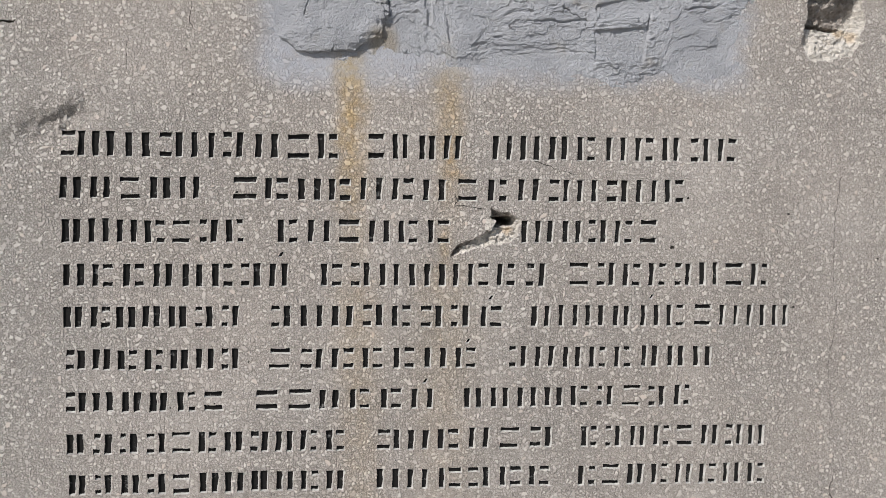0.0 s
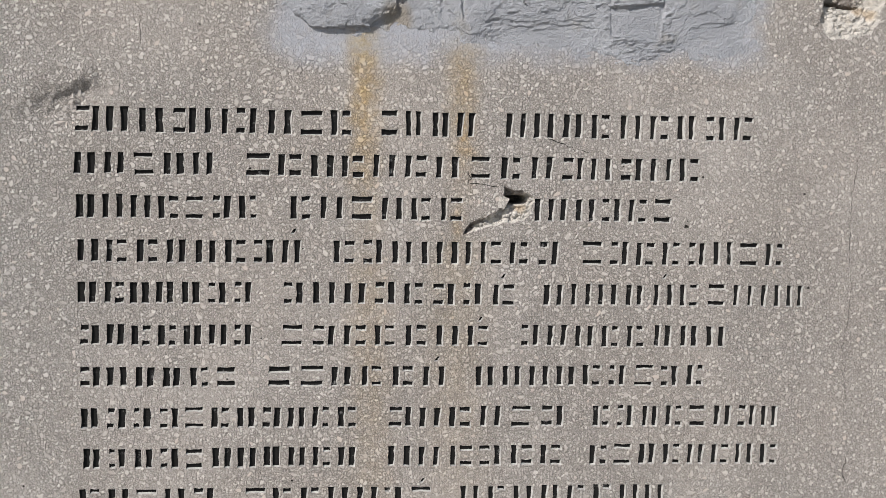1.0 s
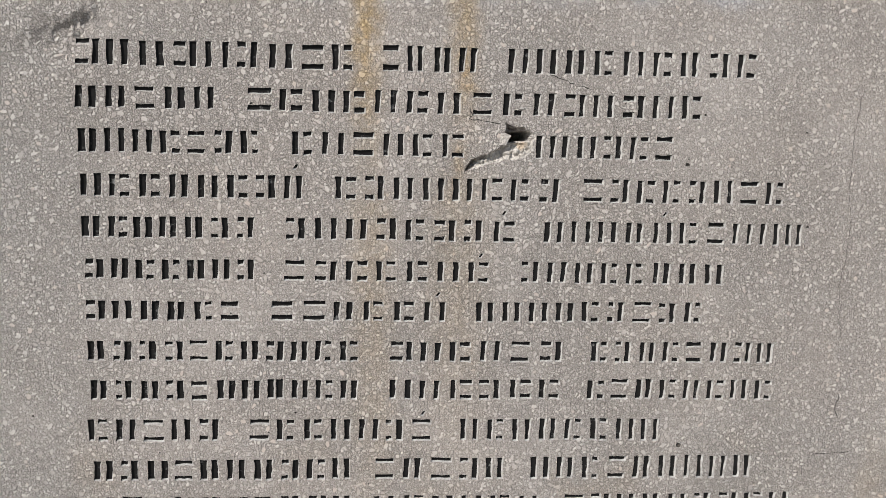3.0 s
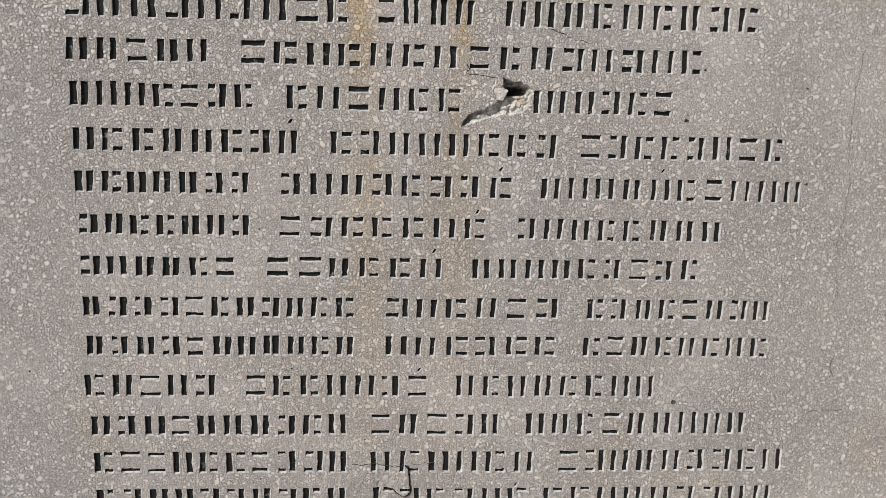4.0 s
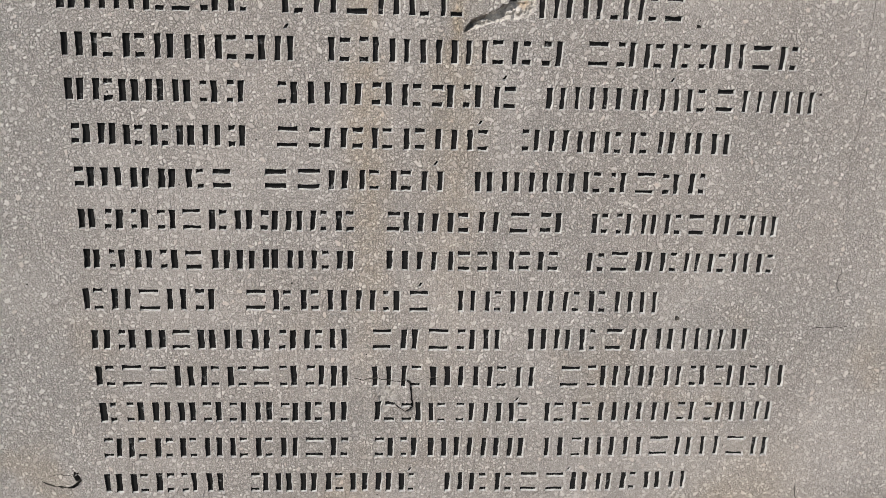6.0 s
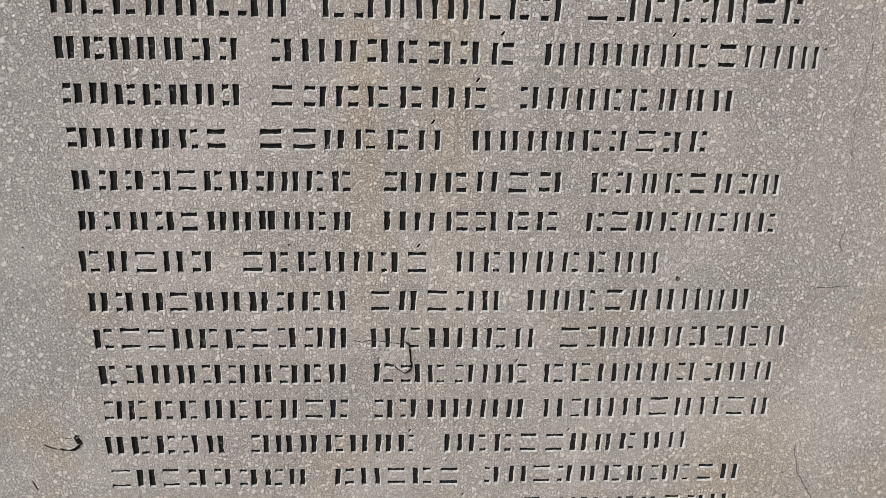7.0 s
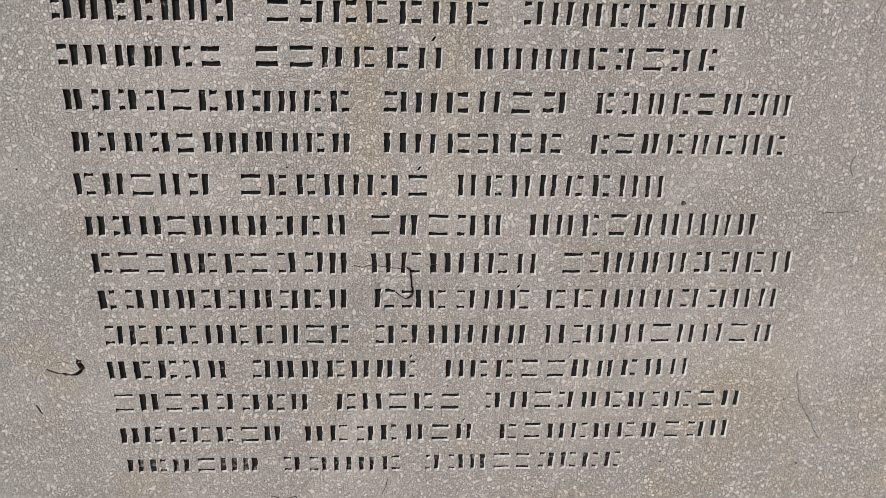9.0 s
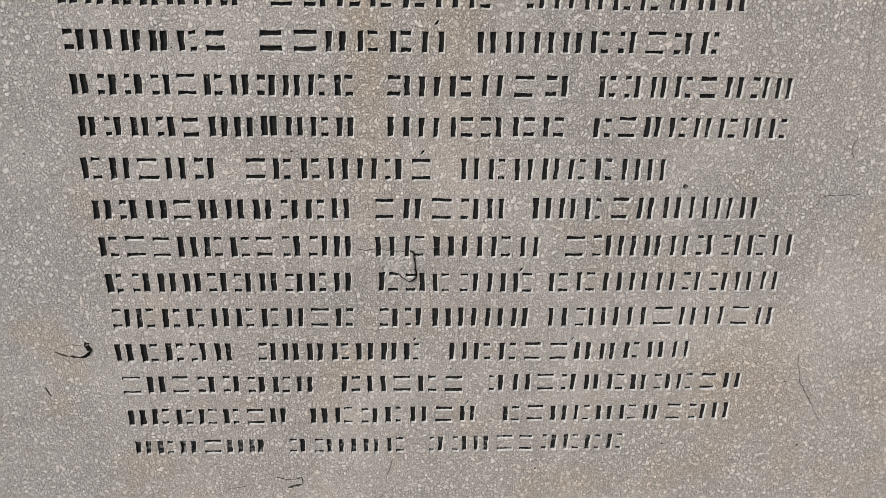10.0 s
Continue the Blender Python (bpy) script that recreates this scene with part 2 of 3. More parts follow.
def value_noise(x, z, size, seed=0):
    """Smooth noise from -1 to 1 with cells of that size."""
    u, v = np.asarray(x) / size + 31.7 * seed + 1000, np.asarray(z) / size + 17.3 * seed + 1000
    i, j = np.floor(u).astype(int), np.floor(v).astype(int)
    f, g = u - i, v - j
    f, g = f * f * (3 - 2 * f), g * g * (3 - 2 * g)
    a, b = LATTICE[i % 256, j % 256], LATTICE[(i + 1) % 256, j % 256]
    c, d = LATTICE[i % 256, (j + 1) % 256], LATTICE[(i + 1) % 256, (j + 1) % 256]
    return 2 * ((a * (1 - f) + b * f) * (1 - g) + (c * (1 - f) + d * f) * g) - 1


def fbm(x, z, size, octaves=4, seed=0):
    total, k = 0, 1.0
    for o in range(octaves):
        total = total + k * value_noise(x, z, size / 2 ** o, seed + o)
        k *= 0.5
    return total


def smooth(v, low, high):
    t = np.clip((v - low) / (high - low), 0, 1)
    return t * t * (3 - 2 * t)


def inside_by(x, z, outline):
    """Distance to a closed outline, positive inside it."""
    x, z = np.asarray(x, float), np.asarray(z, float)
    best, odd = np.full(x.shape, 9.0), np.zeros(x.shape, bool)
    for (ax, az), (bx, bz) in zip(outline, outline[1:] + outline[:1]):
        ex, ez = bx - ax, bz - az
        t = np.clip(((x - ax) * ex + (z - az) * ez) / (ex * ex + ez * ez), 0, 1)
        best = np.minimum(best, np.hypot(x - ax - t * ex, z - az - t * ez))
        cross = ((az > z) != (bz > z)) & (x < ax + (z - az) * ex / (ez if ez else 1e-9))
        odd ^= cross
    return np.where(odd, best, -best)


def jagged(x, z, outline, size, amount, seed):
    """The same, with a ragged edge."""
    return inside_by(x + amount * fbm(x, z, size, 3, seed), z + amount * fbm(x, z, size, 3, seed + 9), outline)


SPALL = [(-0.021, 1.484), (-0.011, 1.499), (0.005, 1.505), (0.034, 1.516), (0.047, 1.528), (0.046, 1.561), (0.055, 1.556), (0.077, 1.554),
         (0.088, 1.546), (0.098, 1.541), (0.091, 1.521), (0.078, 1.505), (0.054, 1.501), (0.023, 1.499), (0.001, 1.490)]
SOCKET = [(0.568, 1.905), (0.570, 1.863), (0.558, 1.827), (0.567, 1.802), (0.583, 1.792), (0.609, 1.796), (0.641, 1.805),
          (0.660, 1.824), (0.666, 1.858), (0.658, 1.905)]
SLOT = [(0.574, 1.859), (0.598, 1.857), (0.637, 1.850), (0.634, 1.843), (0.608, 1.845), (0.582, 1.849)]
PLATE = [(-0.160, 0.925), (-0.136, 0.920), (-0.101, 0.920), (-0.098, 0.873), (-0.112, 0.865), (-0.131, 0.883), (-0.149, 0.902)]
SCAR = [(-0.168, 0.924), (-0.150, 0.928), (-0.120, 0.919), (-0.128, 0.905), (-0.126, 0.890), (-0.136, 0.868), (-0.150, 0.864), (-0.153, 0.885), (-0.160, 0.905)]
FLAKE = [(-0.718, 0.752), (-0.697, 0.744), (-0.679, 0.741), (-0.664, 0.747), (-0.658, 0.754), (-0.666, 0.767), (-0.687, 0.766), (-0.706, 0.763)]


def height(x, z):
    x, z = np.asarray(x, float), np.asarray(z, float)
    h = 0.0022 * fbm(x, z, 0.30, 3, 1) + 0.0006 * fbm(x, z, 0.05, 3, 5)
    # scooped hollow and fold high on one side
    u, v = x + 0.611, z - 1.706
    along, over = u * 0.91 + v * 0.415, -u * 0.415 + v * 0.91
    over = over + 0.004 * fbm(x, z, 0.03, 3, 2)
    h -= 0.0088 * np.exp(-(along / 0.052) ** 2) * smooth(over, 0.014, -0.012) * smooth(over, -0.07, -0.014) * (1 + 0.32 * fbm(x, z, 0.011, 3, 3))
    h += 0.0016 * fbm(x, z, 0.009, 3, 4) * np.exp(-((along + 0.01) / 0.08) ** 2 - ((over - 0.012) / 0.045) ** 2)
    h += 0.0030 * np.exp(-((along + 0.03) / 0.09) ** 2 - ((over - 0.02) / 0.03) ** 2)
    h -= 0.0060 * smooth(-x, 0.60, 0.80) * smooth(z, 1.35, 0.8)
    # broken spots
    d = jagged(x, z, SPALL, 0.012, 0.0025, 21)
    s = (x - 0.055) * 0.55 - (z - 1.525) * 0.83
    deep = np.minimum(np.maximum(d, 0) * 3.5, np.maximum(0.0095 - 0.26 * s, 0.001))
    h -= np.where(d > 0, deep + 0.0055 * fbm(x, z, 0.008, 4, 25) * smooth(d, 0, 0.004), 0)
    h -= np.where(d > 0, 0.09 * np.exp(-((x - 0.066) / 0.018) ** 6 - ((z - 1.5385 - 0.05 * (x - 0.066)) / 0.0066) ** 6), 0)
    d = jagged(x, z, SOCKET, 0.016, 0.003, 41)
    rise = smooth(z, 1.848, 1.790)
    floor = (0.030 - 0.016 * smooth(z, 1.868, 1.89)) * (1 - smooth(z, 1.853, 1.847)) + 0.015 * smooth(z, 1.853, 1.847) * (1 - rise)
    floor *= smooth(x, 0.672, 0.650) * 0.8 + 0.2
    h -= np.where(d > 0, np.minimum(np.maximum(d, 0) * 3.0, floor) + 0.0045 * fbm(x, z, 0.009, 4, 45) * smooth(d, 0, 0.006), 0)
    h -= 0.09 * smooth(jagged(x, z, SLOT, 0.01, 0.001, 51), -0.0005, 0.0012)
    d = jagged(x, z, SCAR, 0.012, 0.003, 91)
    h -= np.where(d > 0, 0.0006 + 0.0024 * np.abs(fbm(x, z, 0.010, 4, 93)) * smooth(d, 0, 0.003), 0)
    # lifted flakes
    d = jagged(x, z, PLATE, 0.02, 0.0016, 71)
    h += 0.0042 * smooth(d, -0.0006, 0.0006) * (0.25 + 0.75 * smooth(x - 0.4 * z, -0.50, -0.455))
    d = jagged(x, z, FLAKE, 0.02, 0.0016, 81)
    h += 0.0045 * smooth(d, -0.0006, 0.0006) * smooth(x - 0.6 * z, -1.165, -1.12)
    return h * smooth(0.98 - np.abs(x), 0, 0.05)


def part(name, verts, faces, material, parent=None, label="", shade=False, paint_and_shade=None):
    me = bpy.data.meshes.new(name)
    me.from_pydata([tuple(v) for v in verts], [], [tuple(f) for f in faces])
    me.materials.append(material)
    if paint_and_shade:  # paint on the floor, which is the last face; shade colour on some walls
        me.materials.append(paint_and_shade)
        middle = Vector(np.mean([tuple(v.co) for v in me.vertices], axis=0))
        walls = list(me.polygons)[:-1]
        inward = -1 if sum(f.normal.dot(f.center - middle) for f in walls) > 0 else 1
        # walls above and before the floor, turned from the sun, go black for shade
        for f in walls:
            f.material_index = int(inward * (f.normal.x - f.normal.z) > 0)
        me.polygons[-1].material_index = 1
    if shade:
        me.polygons.foreach_set("use_smooth", [True] * len(me.polygons))
    ob = new(name, me)
    ob.parent = parent
    if label:
        ob["label"] = label
    return ob


def on_face(points, lift=0.0):
    """Points of the plan of the face, as places on its shaped surface."""
    p = np.array(points, float)
    h = height(p[:, 0], p[:, 1]) + lift
    return np.column_stack((p[:, 0], -h, p[:, 1]))


# ---- what is cut into the face ----
BANDS = []  # where each row lies on the face
LINES = []  # each row: list of (outline, floor outline, depth)


def bar(x, z, along, width, tall, lean):
    """Outline and floor of one straight chiselled bar that starts at its lower corner."""
    rim, base = [], []
    upright = tall > width
    flare, taper = random.uniform(0.0002, 0.0010), random.uniform(-0.05, 0.22)
    sides = [("left", 4 if upright else 1), ("low", 1 if upright else 4), ("right", 4 if upright else 1), ("top", 1 if upright else 4)]
    for side, steps in sides:
        for k in range(steps):
            t = k / steps
            u, v = {"left": (0, 1 - t), "low": (t, 0), "right": (1, t), "top": (1 - t, 1)}[side]
            end = (2 * abs((v if upright else u) - 0.5)) ** 3 * flare
            j, i = random.uniform(-0.0008, 0.0008), random.uniform(-0.0007, 0.0007)
            a = u * width + (end * (1 if u > 0.5 else -1) if upright else 0) + j
            b = v * tall + (0 if upright else end * (1 if v > 0.5 else -1)) + i
            af = 0.0005 + u * (width - 0.0023) + j + random.uniform(-0.0005, 0.0005)
            bf = 0.0016 + v * (tall - 0.0024) + i
            if upright:
                narrow = 1 - taper * (1 - v)
                a, af = a * narrow, af * narrow
            for store, p, q in ((rim, a, b), (base, af, bf)):
                store.append((x + p + lean * q, z + q + along * p))
    return rim, base


def inscription(z_first, tall_first, z_last, tall_last, words):
    """One row of lettering as plain bars, two or three for each character."""
    left, right = words[0][0], words[-1][1]
    slope = (z_last - z_first) / (right - left)
    row = []
    for x0, x1, count in words:
        pitch = (x1 - x0) / (count - 0.30)
        for k in range(count):
            x = x0 + k * pitch + random.uniform(-0.001, 0.001)
            wide = pitch * random.choice((0.64, 0.68, 0.70, 0.73))
            stroke = random.uniform(0.0094, 0.0112)
            kind = random.choice(("uprights",) * 4 + ("post_first",) * 3 + ("post_last",) * 2 + ("level",))
            lean = random.uniform(0.0, 0.06)
            f = (x - left) / (right - left)
            tall = (tall_first + (tall_last - tall_first) * f) * random.uniform(0.98, 1.04)
            z = z_first + slope * (x - left) + random.uniform(-0.0008, 0.0008)
            thin, clear = stroke * random.uniform(0.72, 0.82), random.uniform(0.005, 0.0065)
            if kind == "uprights":
                pair = [(x, z, stroke, tall), (x + wide - stroke, z + slope * (wide - stroke), stroke, tall)]
            elif kind == "level":
                pair = [(x, z, wide, thin), (x + lean * tall, z + tall - thin, wide, thin)]
            else:
                post = x if kind == "post_first" else x + wide - stroke
                low = x + stroke + clear if kind == "post_first" else x
                reach = wide - stroke - clear
                pair = [(post, z + slope * (post - x), stroke, tall), (low, z + slope * (low - x), reach, thin),
                        (low + lean * tall, z + slope * (low - x) + tall - thin, reach, thin)]
            for bx, bz, w, t in pair:
                rim, base = bar(bx, bz, slope, w, t, lean)
                c = np.array(rim)
                if max(inside_by(c[:, 0], c[:, 1], SPALL).max(), inside_by(c[:, 0], c[:, 1], SOCKET).max()) > 0.003:
                    continue
                row.append((rim, base, random.uniform(0.0030, 0.0040)))
    LINES.append(row)
    BANDS.append((left, right, z_first, slope, max(tall_first, tall_last)))


inscription(1.644, 0.037, 1.631, 0.038, [(-0.603, -0.186, 9), (-0.144, 0.002, 4), (0.05, 0.453, 9)])
inscription(1.581, 0.032, 1.566, 0.036, [(-0.605, -0.399, 5), (-0.35, -0.025, 7), (-0.003, 0.365, 8)])
inscription(1.514, 0.035, 1.501, 0.036, [(-0.606, -0.334, 7), (-0.285, -0.018, 6), (0.033, 0.322, 7)])
inscription(1.447, 0.035, 1.428, 0.037, [(-0.607, -0.268, 8), (-0.22, 0.136, 8), (0.175, 0.509, 8)])
inscription(1.384, 0.033, 1.361, 0.035, [(-0.607, -0.347, 7), (-0.299, 0.063, 8), (0.112, 0.548, 10)])
inscription(1.319, 0.031, 1.296, 0.035, [(-0.607, -0.348, 7), (-0.303, 0.024, 7), (0.076, 0.413, 8)])
inscription(1.254, 0.030, 1.232, 0.034, [(-0.609, -0.373, 6), (-0.324, -0.047, 6), (0.004, 0.381, 9)])
inscription(1.189, 0.031, 1.161, 0.035, [(-0.61, -0.189, 11), (-0.137, 0.144, 6), (0.196, 0.507, 8)])
inscription(1.125, 0.031, 1.097, 0.034, [(-0.609, -0.19, 11), (-0.138, 0.144, 6), (0.19, 0.508, 8)])
inscription(1.057, 0.035, 1.03, 0.037, [(-0.616, -0.413, 5), (-0.365, -0.07, 7), (-0.021, 0.315, 8)])
inscription(0.99, 0.033, 0.959, 0.04, [(-0.612, -0.203, 10), (-0.162, 0.054, 5), (0.097, 0.48, 9)])
inscription(0.924, 0.036, 0.89, 0.039, [(-0.612, -0.204, 10), (-0.165, 0.111, 6), (0.155, 0.549, 9)])
inscription(0.86, 0.035, 0.824, 0.037, [(-0.611, -0.208, 10), (-0.163, 0.101, 6), (0.13, 0.538, 9)])
inscription(0.794, 0.037, 0.757, 0.037, [(-0.614, -0.21, 10), (-0.164, 0.097, 6), (0.131, 0.539, 9)])
inscription(0.728, 0.036, 0.695, 0.036, [(-0.617, -0.42, 5), (-0.376, -0.092, 7), (-0.043, 0.392, 10)])
inscription(0.664, 0.035, 0.627, 0.034, [(-0.617, -0.284, 8), (-0.236, -0.02, 5), (0.029, 0.493, 11)])
inscription(0.598, 0.033, 0.563, 0.035, [(-0.617, -0.338, 7), (-0.294, 0.006, 7), (0.055, 0.479, 10)])
inscription(0.536, 0.029, 0.504, 0.036, [(-0.615, -0.382, 6), (-0.337, -0.127, 5), (-0.081, 0.283, 9)])


def tick(row, x, z):
    """A short slanting mark over a character."""
    rim = [(x - 0.005, z - 0.004), (x + 0.001, z - 0.004), (x + 0.0055, z + 0.003), (x + 0.0045, z + 0.0048), (x + 0.0005, z + 0.0035)]
    mid = np.mean(rim, axis=0) + np.array((-0.0006, 0.0006))
    base = [tuple(mid + (np.array(p) - mid) * 0.66) for p in rim]
    LINES[row].append((rim, base, 0.003))


for row, x, z in ((3, -0.281, 1.491), (4, 0.047, 1.417), (4, 0.310, 1.414), (5, 0.010, 1.349), (6, -0.059, 1.286), (9, -0.084, 1.088),
                  (12, 0.080, 0.881), (14, -0.104, 0.754), (14, 0.176, 0.745), (16, -0.011, 0.622)):
    tick(row, x, z)

CRACKS = []


def crack(points, width):
    """A thin wandering crack along a few points."""
    way = []
    for (ax, az), (bx, bz) in zip(points, points[1:]):
        n = max(2, int(math.hypot(bx - ax, bz - az) / 0.006))
        for k in range(n):
            t = k / n
            way.append((ax + (bx - ax) * t + random.gauss(0, 0.0011), az + (bz - az) * t + random.gauss(0, 0.0011)))
    way.append(points[-1])
    one, two, mid = [], [], []
    for k, (x, z) in enumerate(way):
        a, b = way[max(k - 1, 0)], way[min(k + 1, len(way) - 1)]
        d = math.hypot(b[0] - a[0], b[1] - a[1]) or 1
        w = width * random.uniform(0.35, 1.0) * (0.25 if k in (0, len(way) - 1) else 1) / 2
        nx, nz = -(b[1] - a[1]) / d * w, (b[0] - a[0]) / d * w
        one.append((x + nx, z + nz))
        two.append((x - nx, z - nz))
        mid.append((x, z))
    CRACKS.append((two + one[::-1], mid + mid[::-1], max(0.003, width * 2.2)))


crack([(0.630, 1.102), (0.623, 1.081), (0.631, 1.060)], 0.0024)
crack([(0.657, 1.000), (0.589, 0.998), (0.571, 0.977), (0.573, 0.955)], 0.0010)
crack([(0.596, 0.697), (0.599, 0.680), (0.608, 0.638), (0.623, 0.613), (0.640, 0.588), (0.653, 0.562), (0.663, 0.547)], 0.0019)
crack([(0.633, 1.619), (0.623, 1.540), (0.621, 1.461), (0.629, 1.385), (0.617, 1.290), (0.626, 1.184)], 0.0010)
crack([(-0.405, 1.905), (-0.405, 1.869), (-0.408, 1.844), (-0.405, 1.835)], 0.0010)
crack([(0.120, 1.634), (0.150, 1.622), (0.185, 1.612)], 0.0016)
crack([(-0.011, 1.566), (0.012, 1.563), (0.040, 1.559)], 0.0016)
crack([(-0.500, 1.815), (-0.502, 1.790), (-0.504, 1.772)], 0.0008)
crack([(-0.690, 1.842), (-0.675, 1.8405), (-0.667, 1.8415), (-0.658, 1.8445)], 0.0042)

crack([(-0.112, 0.921), (-0.101, 0.919), (-0.099, 0.895), (-0.097, 0.873), (-0.110, 0.865), (-0.131, 0.882)], 0.0046)
crack([(-0.200, 0.926), (-0.180, 0.925), (-0.156, 0.926), (-0.133, 0.9195), (-0.112, 0.9205)], 0.0016)
crack([(-0.097, 0.921), (-0.075, 0.925), (-0.050, 0.924)], 0.0010)
crack([(-0.722, 0.753), (-0.709, 0.747), (-0.697, 0.743)], 0.0032)
crack([(-0.697, 0.743), (-0.679, 0.7405), (-0.664, 0.7465), (-0.6575, 0.753), (-0.6625, 0.760), (-0.667, 0.766), (-0.659, 0.768)], 0.0075)
crack([(-0.706, 0.763), (-0.687, 0.766), (-0.669, 0.763)], 0.0012)
crack([(-0.370, 0.471), (-0.352, 0.4675), (-0.336, 0.467), (-0.323, 0.471), (-0.319, 0.460), (-0.323, 0.453)], 0.0022)
crack([(-0.349, 0.4505), (-0.337, 0.453), (-0.322, 0.455)], 0.0052)
crack([(-0.152, 0.505), (-0.155, 0.483), (-0.164, 0.461)], 0.0015)
crack([(-0.463, 0.450), (-0.442, 0.453), (-0.424, 0.456)], 0.0013)
crack([(-0.750, 0.682), (-0.748, 0.672), (-0.743, 0.664)], 0.0035)
crack([(-0.01, 1.585), (-0.004, 1.572), (-0.009, 1.566)], 0.0016)

PITS = []


def pit(x, z, size, deep=0.004):
    turn, rim = random.uniform(0, 6), []
    for k in range(7):
        r = size * random.uniform(0.6, 1.15)
        rim.append((x + 1.25 * r * math.cos(turn + k * 0.898), z + r * math.sin(turn + k * 0.898)))
    PITS.append((rim, [(x + (a - x) * 0.55, z + (b - z) * 0.55) for a, b in rim], deep))


for x, z, size in ((0.542, 1.546, 0.0022), (0.344, 1.494, 0.0036), (0.371, 1.573, 0.0022), (-0.406, 1.737, 0.0014), (-0.345, 1.588, 0.002),
                   (0.350, 1.021, 0.0042), (0.360, 0.515, 0.0022), (0.627, 0.497, 0.0025), 
                   (0.700, 1.470, 0.002), (0.553, 1.392, 0.0025), (-0.290, 1.095, 0.0018),
                   (0.66, 0.90, 0.0016), (0.58, 0.64, 0.0016), (-0.70, 1.10, 0.0016), (-0.52, 0.70, 0.0014), (0.12, 0.47, 0.002)):
    pit(x, z, size)

# ---- the slab ----
SEEN = (-0.92, 0.90, 0.32, 2.00)
X_END, Z_TOP, THICK = 1.05, 2.30, 0.16
verts, polys = [], []


def add_outline(points):
    first = len(verts)
    verts.extend(points)
    polys.append(list(range(first, first + len(points))))


for group in LINES + [CRACKS, PITS]:
    for rim, base, deep in group:
        add_outline(rim)
cut_count = len(polys)


def scatter(x0, x1, z0, z1, gap):
    nx, nz = int((x1 - x0) / gap), int((z1 - z0) / gap)
    gx, gz = np.meshgrid(np.arange(nx) * gap + x0, np.arange(nz) * gap + z0)
    j = rng.uniform(-0.3, 0.3, (2, *gx.shape)) * gap
    return list(zip((gx + j[0]).ravel().tolist(), (gz + j[1]).ravel().tolist()))


def box_of(outline, more):
    xs, zs = [p[0] for p in outline], [p[1] for p in outline]
    return min(xs) - more, max(xs) + more, min(zs) - more, max(zs) + more


for outline, gap in ((SPALL, 0.0013), (SOCKET, 0.0016), (PLATE, 0.0014), (FLAKE, 0.0014), (SCAR, 0.0014)):
    verts.extend(scatter(*box_of(outline, 0.006), gap))
verts.extend(scatter(-0.74, -0.50, 1.64, 1.79, 0.0022))
verts.extend(scatter(*SEEN, 0.011))
rim_x = np.linspace(-X_END, X_END, 22)
rim_z = np.linspace(0, Z_TOP, 24)
EDGE = [(x, 0.0) for x in rim_x] + [(X_END, z) for z in rim_z[1:]] + [(x, Z_TOP) for x in rim_x[::-1][1:]] + [(-X_END, z) for z in rim_z[::-1][1:-1]]
EDGE = [(float(a), float(b)) for a, b in EDGE]
add_outline(EDGE)

from mathutils.geometry import delaunay_2d_cdt

flat, _, tris, _, _, origin = delaunay_2d_cdt([Vector(v) for v in verts], [], polys, 0, 1e-6, True)
flat = np.array([tuple(v) for v in flat])
keep = [f for f, o in zip(tris, origin) if not any(i < cut_count for i in o)]
centre = np.array([flat[list(f)].mean(axis=0) for f in keep])


def own_part(outline, size, amount, seed):
    return jagged(centre[:, 0], centre[:, 1], outline, size, amount, seed) > 0


regions = {"spall": own_part(SPALL, 0.012, 0.0025, 21), "socket": own_part(SOCKET, 0.016, 0.003, 41), "scar": own_part(SCAR, 0.012, 0.003, 91)}
rest = ~(regions["spall"] | regions["socket"] | regions["scar"])
surface = on_face(flat)
bands = []
for left, right, z_first, slope, tall in BANDS:
    low = z_first + slope * (centre[:, 0] - left)
    own = rest & (centre[:, 0] > left - 0.012) & (centre[:, 0] < right + 0.014) & (centre[:, 1] > low - 0.007) & (centre[:, 1] < low + tall + 0.009)
    bands.append(own)
    rest &= ~own


def piece(chosen):
    """The triangles chosen, with their own vertices alone."""
    faces = [keep[i] for i in np.flatnonzero(chosen)]
    used = sorted({v for f in faces for v in f})
    index = {v: k for k, v in enumerate(used)}
    return [tuple(surface[v]) for v in used], [tuple(index[v] for v in f) for f in faces], index


points, faces, index = piece(rest)
# sides, back and top of the slab
lookup = {(round(p[0], 5), round(p[2], 5)): k for k, p in enumerate(points)}
ring = [lookup[(round(a, 5), round(b, 5))] for a, b in EDGE]
back = []
for a, b in EDGE:
    back.append(len(points))
    points.append((a, THICK, b))
for k in range(len(ring)):
    m = (k + 1) % len(ring)
    faces.append((ring[m], ring[k], back[k], back[m]))
faces.append(tuple(back[::-1]))
slab = part("memorial", points, faces, SLAB, shade=True)
slab.data.polygons.foreach_set("use_smooth", [len(p.vertices) == 3 for p in slab.data.polygons])
tagged(slab, "weathered grey washed-concrete memorial with carved black-painted lettering", "memorial")

